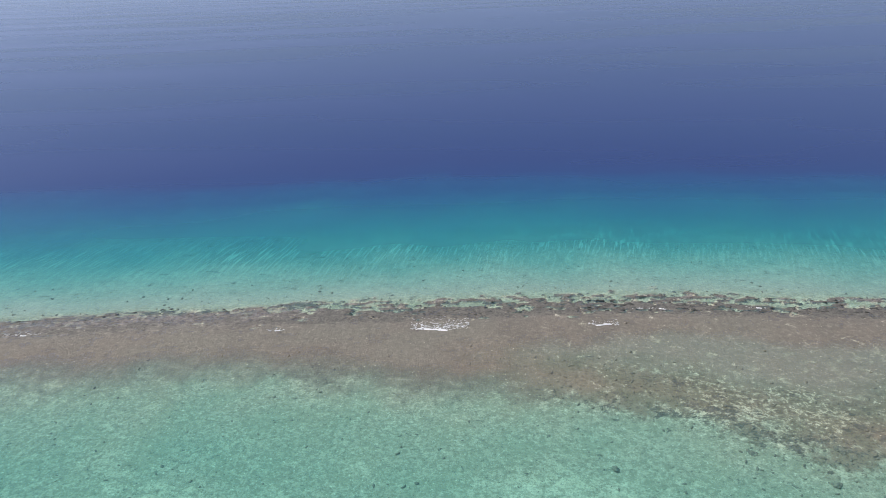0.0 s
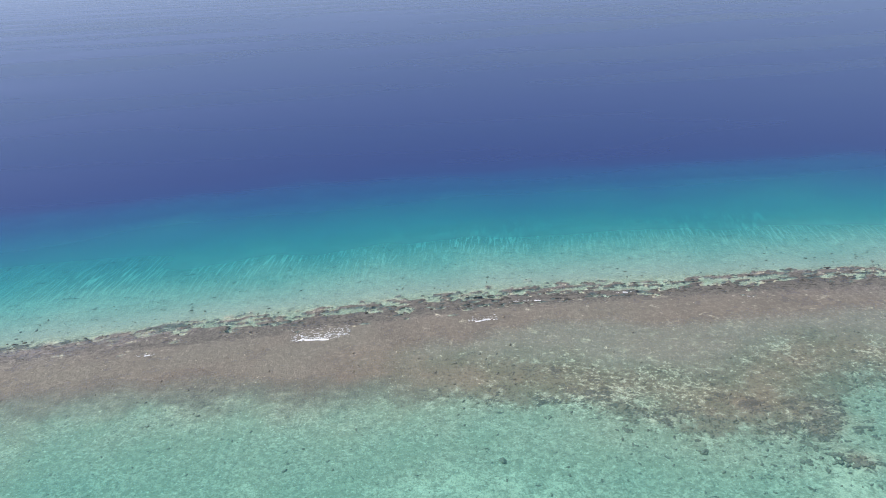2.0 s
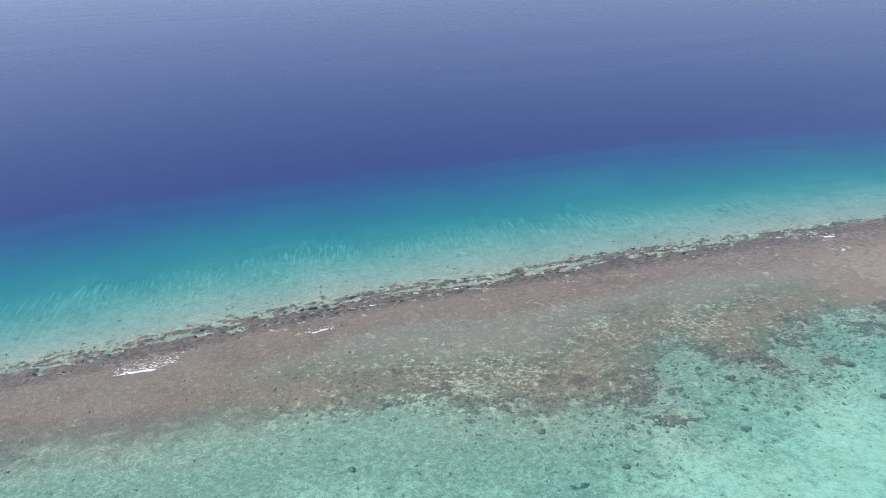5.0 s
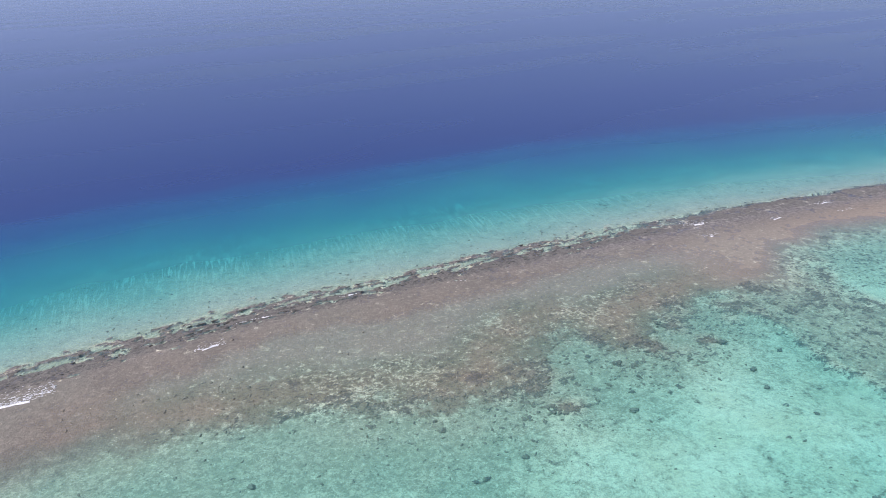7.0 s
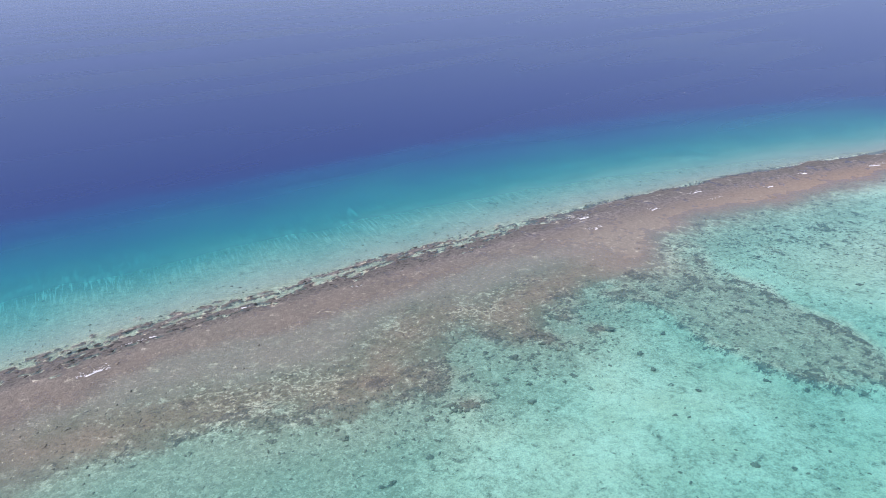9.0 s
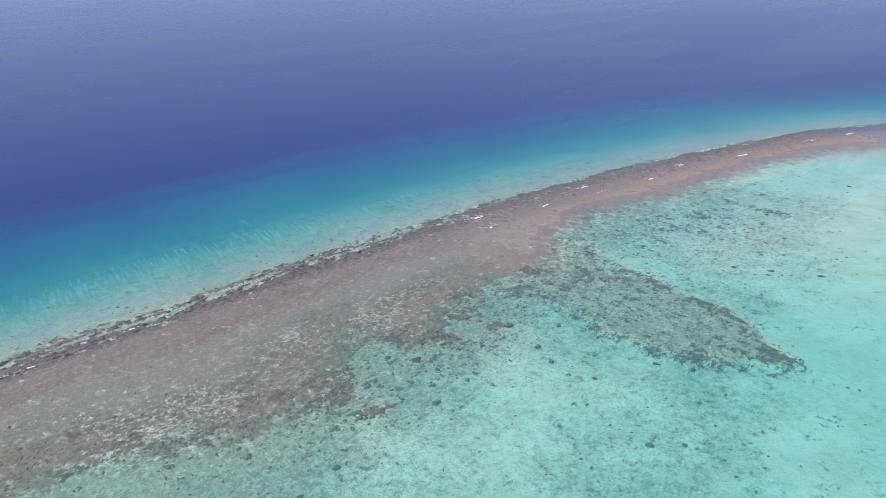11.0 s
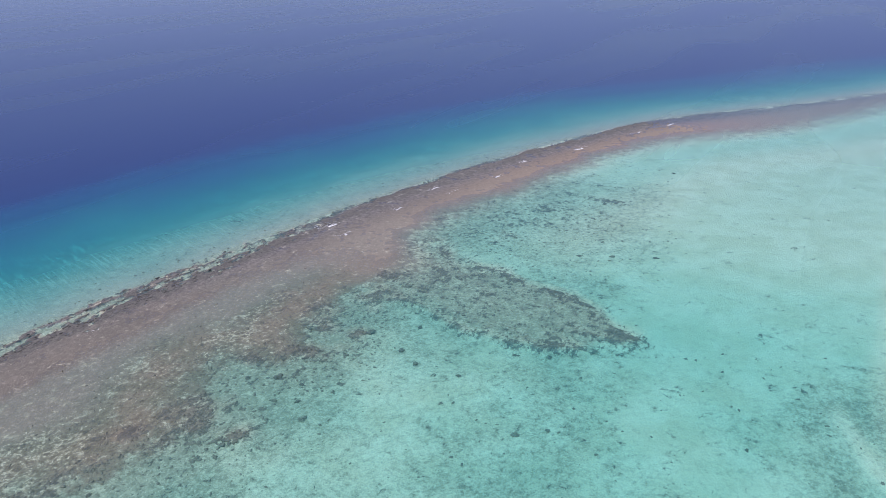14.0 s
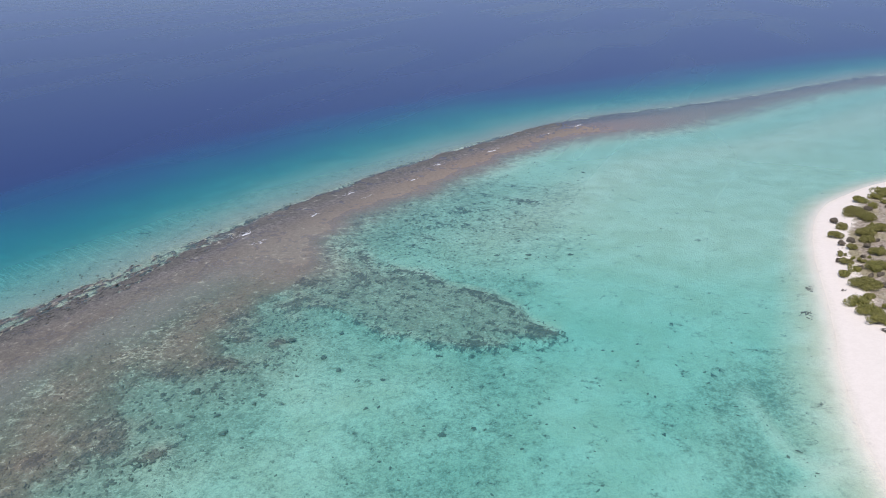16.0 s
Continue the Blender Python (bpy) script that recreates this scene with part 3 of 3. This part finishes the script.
# broad patches of dark coral, each one grown together
def coral_patch(x, y, r, count, seed, clump=1.0):
    k = random.Random(seed)
    floor = facts_at(x, y)["z"]
    root = new("coral_patch")
    root.location = (x, y, floor)
    root.rotation_euler = (0, 0, k.uniform(-0.6, 0.2))
    mid = [(k.gauss(0, r * 0.5), k.gauss(0, r * 0.3)) for _ in range(4)]
    for _ in range(count):
        cx, cy = mid[k.randrange(4)]
        w = clump * k.uniform(0.22, 0.6)
        ob = new("coral_clump", COLONIES[k.randrange(len(COLONIES))])
        ob.parent = root
        ob.location = (cx + k.gauss(0, r * 0.3), cy + k.gauss(0, r * 0.22), 0.02)
        ob.rotation_euler = (0, 0, k.uniform(0, 6.28))
        ob.scale = (w, w, min(0.30, max(0.12, -floor * 0.7)) * k.uniform(0.6, 1.0))
    return tagged(root, "broad patch of dark brown coral on pale sand", "coral", "coral patches")


for i, (x, y, r, n) in enumerate(((65.7, 64.4, 2.1, 34), (63.5, 67, 1.2, 12), (88.5, 73.3, 2.3, 30), (98.6, 65.2, 1.9, 24), (98.2, 73.4, 2.2, 24), (65, 71.8, 1.5, 16), (90, 69.2, 1.5, 14))):
    coral_patch(x, y, r, n, 300 + i)
px, py, pf = cast(900, 61, (22, 125, 55, 100), lambda f, x, y: 0.12 * f["growth"] * (f["z"] < -0.1))
for i in range(min(26, len(px))):
    r = rng.uniform(0.5, 1.3)
    coral_patch(px[i], py[i], r, int(4 + 5 * r * r), 330 + i)
for x, y, r, n, seed in ((148.7, -25.0, 1.3, 40, 380), (136.3, -23.4, 1.5, 40, 381), (172.5, -3.6, 1.3, 12, 382), (192, 43.5, 1.8, 16, 383), (193, 40.5, 1.6, 12, 384), (115.5, 21, 2.4, 26, 385)):
    coral_patch(x, y, r, n, seed, 0.42 if y < 0 else 1.0)


# rocks along the outer edge of the reef
def reef_rock_mesh(k):
    q = random.Random(400 + k)
    bm = bmesh.new()
    lump(bm, (0, 0, 0), (1.0, 0.55, 0.3), q, 3, 0.75)
    for _ in range(3):
        lump(bm, (q.uniform(-1, 1), q.uniform(-0.4, 0.4), -0.05), (q.uniform(0.3, 0.7), q.uniform(0.2, 0.4), 0.25), q, 2, 0.7, q.uniform(-0.5, 0.5))
    me = bpy.data.meshes.new("reef_rock")
    bm.to_mesh(me)
    bm.free()
    for p in me.polygons:
        p.use_smooth = True
    me.materials.append(ROCK)
    return me


ROCKS = [reef_rock_mesh(k) for k in range(8)]
rx, ry, rf = cast(42000, 33, (-95, 300, 40, 134), lambda f, x, y: np.where((f["d"] > -2.5) & (f["d"] < 7), np.clip(f["chain"], 0, 1) ** 2, 0))
order = np.argsort(np.hypot(rx - 70, ry - 110))
for n, i in enumerate(order[:290]):
    ob = new("reef_rock", ROCKS[rng.randrange(8)])
    size = 0.16 + 0.34 * rng.random() ** 2
    ob.location = (rx[i], ry[i], rng.uniform(-0.06, 0.04))
    ob.scale = (size * 1.25, size, 0.22 + 0.16 * rng.random())
    ob.rotation_euler = (0, 0, reef_frame(rx[i]) + rng.gauss(0, 0.35))
    tagged(ob, "dark wet rock on the outer reef edge", "rock", "rocks along the reef edge")


def low_lumps(name, places, material, seed):
    """Many small knobs in one mesh."""
    q = random.Random(seed)
    base = bmesh.new()
    bmesh.ops.create_icosphere(base, subdivisions=1, radius=1.0)
    base.verts.ensure_lookup_table()
    bv = np.array([v.co[:] for v in base.verts])
    bf = np.array([[v.index for v in f.verts] for f in base.faces])
    base.free()
    verts, faces = [], []
    for k, (x, y, z, a, b, c, turn) in enumerate(places):
        jig = 1 + np.random.RandomState(seed + k).uniform(-0.35, 0.35, (len(bv), 1))
        p = bv * jig * (a, b, c)
        cs, sn = math.cos(turn), math.sin(turn)
        verts.append(np.stack([cs * p[:, 0] - sn * p[:, 1] + x, sn * p[:, 0] + cs * p[:, 1] + y, p[:, 2] + z], 1))
        faces.append(bf + k * len(bv))
    me = bpy.data.meshes.new(name)
    me.from_pydata(np.concatenate(verts).tolist(), [], np.concatenate(faces).tolist())
    for p in me.polygons:
        p.use_smooth = True
    me.materials.append(material)
    return new(name, me)


far_rocks = [(rx[i], ry[i], rng.uniform(-0.08, 0.0), *(lambda w: (w, w * 0.5, 0.10))(rng.uniform(0.12, 0.5)), reef_frame(rx[i]) + rng.gauss(0, 0.4)) for i in order[290:3200]]
if far_rocks:
    tagged(low_lumps("reef_edge_rocks", far_rocks, ROCK, 9), "low dark rocks scattered along the reef edge", "rock", kind="stuff")

kx, ky, kf = cast(90000, 44, (-60, 240, -20, 118), lambda f, x, y: np.where((f["d"] > 8) & (f["shore"] < -6) & (f["z"] < 0),
                  0.02 * (1 - 0.9 * sstep(x, 100, 130) * (1 - sstep(y, 12, 32))) + 0.24 * f["growth"] + 0.22 * np.clip(1.1 - f["tongue"], 0, 0.5) + 0.10 * f["north"] + 0.10 * f["rough"], 0))
knobs = []
for i in range(min(len(kx), 9000)):
    w = 0.10 + 0.22 * rng.random() ** 2
    knobs.append((kx[i], ky[i], kf["z"][i] + 0.15 * w, w * 1.3, w * rng.uniform(0.45, 0.85), w * rng.uniform(0.4, 0.7), rng.uniform(0, 3.1)))
tagged(low_lumps("coral_rubble", knobs, CORAL, 10), "small dark coral knobs scattered over the lagoon floor", "coral", kind="stuff")
ox, oy, of = cast(26000, 45, (-100, 260, 60, 150), lambda f, x, y: np.where((f["d"] < -1) & (f["d"] > -26), 0.09 * bell(-f["d"], 3, 9), 0))
bits = [(ox[i], oy[i], floor_height(of)[i] + 0.05, *(lambda w: (w, w * 0.5, w * 0.6))(0.13 + 0.3 * rng.random() ** 2), rng.uniform(0, 3.1)) for i in range(len(ox))]
tagged(low_lumps("outer_reef_corals", bits, CORAL, 11), "dark corals dotted over the outer reef slope", "coral", kind="stuff")


# small breakers on the reef
def breaker(x, y, length, width, lace, seed):
    """A ragged, lacy ridge of froth, steep at its front and thinning out behind."""
    q = random.Random(seed)
    nu, nv = int(length / 0.14), int(width * (2.2 + 1.6 * lace) / 0.12)
    bm = bmesh.new()
    grid = {}
    for iu in range(nu + 1):
        u = iu / nu - 0.5
        taper = max(0.0, 1 - (2 * abs(u)) ** 2.2)
        bend = 0.5 * width * math.sin(3.5 * u + seed) + 0.22 * width * noise.noise(Vector((u * length * 0.7, seed, 0)))
        for iv in range(nv + 1):
            back = iv * 0.12
            frothy = taper * (1.0 - back / (width * (0.45 + 0.30 * lace))) + 1.2 * noise.noise(Vector((u * length * 0.8, back * 1.3, seed))) + 0.9 * noise.noise(Vector((u * length * 2.2, back * 4, seed)))
            if frothy < 0.30 + 0.35 * (back > 0.35 * width) * (noise.noise(Vector((u * length * 5, back * 6, seed + 3))) > -0.05):
                continue
            h = 0.04 + 0.15 * taper * math.exp(-(back - 0.2) ** 2 / (0.3 * width)) + 0.05 * noise.noise(Vector((u * length * 3, back * 4, seed)))
            grid[iu, iv] = bm.verts.new((u * length, bend + back, max(0.02, h if iv else 0.0)))
    for (iu, iv), v in list(grid.items()):
        ring = [grid.get(k) for k in ((iu, iv), (iu + 1, iv), (iu + 1, iv + 1), (iu, iv + 1))]
        if all(ring):
            bm.faces.new(ring)
    # keep the one connected crest
    seen, best = set(), []
    for v in bm.verts:
        if v in seen or not v.link_faces:
            continue
        group, todo = [], [v]
        seen.add(v)
        while todo:
            w = todo.pop()
            group.append(w)
            for e in w.link_edges:
                o = e.other_vert(w)
                if o not in seen:
                    seen.add(o)
                    todo.append(o)
        best = group if len(group) > len(best) else best
    keep = set(best)
    bmesh.ops.delete(bm, geom=[v for v in bm.verts if v not in keep], context="VERTS")
    ob = part("breaking_wave", bm, FOAM)
    flecks = []
    for _ in range(int(length * (5 + 70 * lace * lace))):
        u, w = q.uniform(-0.55, 0.55), 0.018 + 0.055 * q.random() ** 2
        back = abs(q.gauss(0, 1)) * width * (0.9 + 1.1 * lace)
        if noise.noise(Vector((u * length * 1.2, back * 1.6, seed + 7))) > -0.12:
            flecks.append((u * length, 0.2 * width + back, 0.02, w * q.uniform(2, 6), w, 0.03, q.gauss(0, 0.45)))
    froth = low_lumps("foam_lace", flecks, FOAM, seed)
    froth.parent = ob
    tagged(froth, kind="stuff")
    f = facts_at(x, y)
    ob.location = (x, y, max(0.0, f["z"]) + 0.06)
    ob.rotation_euler = (0, 0, reef_frame(x) + q.uniform(-0.08, 0.08))
    return tagged(ob, "small white breaking wave washing over the brown reef", "wave", "breakers on the reef")


for i, (x, y, length, width, lace) in enumerate(((-1, 115.2, 9.5, 1.0, 1.0), (-78, 119, 6.5, 0.5, 0.3), (-31, 117, 3, 0.4, 0.3), (28.5, 114.6, 4.8, 0.6, 0.6), (38.5, 120.4, 6.5, 0.4, 0.1), (57.7, 119.2, 3.0, 0.4, 0.1), (79.5, 111, 2.2, 0.4, 0.2),
        (145, 103.2, 6.0, 0.9, 0.5), (141.3, 96, 4.0, 0.8, 0.5), (163.5, 93.5, 4.0, 0.8, 0.2), (183, 86.5, 5.0, 0.9, 0.2), (203, 80, 3.5, 0.8, 0.2), (224, 78.5, 5.5, 0.9, 0.2),
        (247, 66.5, 9.0, 1.1, 0.2), (278, 54, 6, 1.0, 0.1), (296, 45, 8, 1.1, 0.1), (184, 93, 4.5, 0.8, 0.2))):
    breaker(x, y, length, width, lace, 500 + i)
# whitecaps out at sea
for i, (x, y, length) in enumerate(((336, 184, 4.2), (302, 225, 7.0))):
    ob = breaker(x, y, length, 0.35 if i != 1 else 0.3, 0.0, 540 + i)
    ob.name = "whitecap"
    ob.location.z = 0.03
    ob.rotation_euler = (0, 0, radians(-48))
    tagged(ob, "thin white wave crest on the deep blue sea", "wave", "whitecaps at sea")


# shrubs on the island
def shrub(x, y, width, seed, dull=False):
    q = random.Random(seed)
    ground_z = facts_at(x, y)["z"]
    root = new("shrub")
    root.location = (x, y, ground_z - 0.03)
    root.rotation_euler = (0, 0, q.uniform(0, 6.28))
    tall = (0.30 + 0.12 * q.random()) * width + 0.35
    lobes = []
    for k in range(max(4, int(width * 2.6))):
        a, r = q.uniform(0, 6.28), width * 0.5 * math.sqrt(q.random()) * 0.8
        lw = width * q.uniform(0.14, 0.27)
        lobes.append((math.cos(a) * r, math.sin(a) * r * 0.8, tall * (0.62 - 0.5 * (r / (0.5 * width)) ** 2) * q.uniform(0.8, 1.15), lw, tall * q.uniform(0.3, 0.42)))
    bm = bmesh.new()
    for k in range(5):
        lx, ly, lz, lw, lh = lobes[k % len(lobes)]
        tip = Vector((lx * 0.8, ly * 0.8, lz))
        foot = Vector((lx * 0.15, ly * 0.15, 0))
        made = bmesh.ops.create_cone(bm, cap_ends=True, segments=6, radius1=0.05, radius2=0.02, depth=(tip - foot).length)["verts"]
        turn = (tip - foot).to_track_quat("Z", "Y").to_matrix().to_4x4()
        bmesh.ops.transform(bm, matrix=Matrix.Translation((tip + foot) / 2) @ turn, verts=made)
    part("stems", bm, BARK, root)
    # leaves: small bent blades over every lobe
    verts, faces = [], []
    for lx, ly, lz, lw, lh in lobes:
        for _ in range(int(190 * lw * lw + 120)):
            v = Vector((q.gauss(0, 1), q.gauss(0, 1), q.gauss(0, 1) + 0.25)).normalized()
            k = q.uniform(0.72, 1.08)
            p = Vector((lx + v.x * lw * k, ly + v.y * lw * k, max(0.04, lz + v.z * lh * k)))
            size = q.uniform(0.07, 0.15)
            out = (v + Vector((q.gauss(0, 0.5), q.gauss(0, 0.5), q.gauss(0.3, 0.4)))).normalized()
            side = out.cross(Vector((q.gauss(0, 1), q.gauss(0, 1), q.gauss(0, 1)))).normalized()
            tip = out.cross(side)
            b = len(verts)
            verts += [p - tip * size, p + side * size * 0.6 + out * 0.02, p + tip * size * 1.2 - out * 0.03, p - side * size * 0.6 + out * 0.02]
            faces.append((b, b + 1, b + 2, b + 3))
    me = bpy.data.meshes.new("foliage")
    me.from_pydata([v[:] for v in verts], [], faces)
    me.materials.append(DRY_LEAF if dull else LEAF)
    leaves = new("foliage", me)
    leaves.parent = root
    tagged(root, "sparse grey-brown dry shrub on white sand" if dull else "rounded olive-green beach shrub on white sand", "shrub", "shrubs on the island")
    return root


SHRUBS = [(209, -43.1, 4.3), (213.1, -47.4, 3.5), (216.7, -49.7, 5.5), (204, -46, 3.3), (208.5, -49.1, 2.4), (197.1, -40.5, 6.2), (192.3, -42.1, 5.0), (185.7, -35.8, 3.3),
          (178.2, -33.6, 3.7), (184.5, -43.3, 4.8), (180.1, -39.9, 4.7), (176.1, -39.6, 3.6), (170.9, -36, 2.8), (168, -40.1, 4.2), (166.7, -33.1, 2.3), (161.6, -33.2, 3.2),
          (158.2, -34, 2.7), (154.7, -32.2, 3.1), (163.1, -36.3, 1.8), (158.9, -38.7, 4.6), (149.4, -34.9, 5.4), (140.9, -32.1, 4.4), (143.4, -34.8, 2.8), (136.7, -33.7, 4.6),
          (133, -34, 4.5), (139.8, -36.6, 2.4)]
for i, (x, y, w) in enumerate(SHRUBS):
    shrub(x, y, w, 700 + i)
for i, (x, y, w) in enumerate(((189.6, -34.7, 2.7), (173.5, -33.9, 2.2), (176.2, -36.2, 2.2), (172, -39, 1.8), (163, -32.2, 1.6), (150, -38.5, 2.0), (201, -44, 2.4))):
    shrub(x, y, w, 760 + i, True)


sx, sy, sf = cast(700, 84, (136, 222, -52, -31), lambda f, x, y: np.where((f["litter"] > 0.3) & (f["shore"] < 16), 0.22, 0))
for i in range(min(30, len(sx))):
    if min(math.hypot(sx[i] - x, sy[i] - y) - 0.4 * w for x, y, w in SHRUBS) > 0.5:
        shrub(sx[i], sy[i], 0.9 + 1.0 * rng.random(), 800 + i, i % 2 == 0)


# dry grass and twigs between the shrubs
def dry_grass():
    q = random.Random(81)
    gx, gy, gf = cast(20000, 82, (130, 235, -75, -28), lambda f, x, y: np.clip(f["litter"], 0, 1) * 0.5)
    verts, faces = [], []
    for i in range(len(gx)):
        for _ in range(4):
            a, h = q.uniform(0, 6.28), q.uniform(0.12, 0.35)
            p = Vector((gx[i] + q.gauss(0, 0.12), gy[i] + q.gauss(0, 0.12), gf["z"][i] - 0.01))
            lean = Vector((math.cos(a), math.sin(a), 0))
            side = Vector((-math.sin(a), math.cos(a), 0)) * 0.03
            b = len(verts)
            verts += [p - side, p + side, p + side * 0.3 + lean * h * 0.6 + Vector((0, 0, h))]
            faces.append((b, b + 1, b + 2))
    me = bpy.data.meshes.new("dry_grass")
    me.from_pydata([v[:] for v in verts], [], faces)
    me.materials.append(DRY_LEAF)
    return tagged(new("dry_grass", me), "thin dry grass and twigs on the sand", "grass", kind="stuff")


dry_grass()


def driftwood(x, y, length, turn, seed):
    q = random.Random(seed)
    bm = bmesh.new()
    for k in range(4):
        a = turn + q.gauss(0, 0.6)
        size = length * q.uniform(0.5, 1.0)
        lump(bm, (q.uniform(-0.4, 0.4), q.uniform(-0.4, 0.4), 0.12 + 0.08 * k), (size * 0.5, 0.10, 0.10), q, 2, 0.4, a)
    ob = part("driftwood", bm, BARK)
    ob.location = (x, y, facts_at(x, y)["z"] - 0.03)
    return tagged(ob, "dark weathered driftwood lying on the white beach", "driftwood")


driftwood(129.9, -34.9, 2.4, 0.4, 91)
driftwood(147, -30.8, 0.7, 1.2, 92)
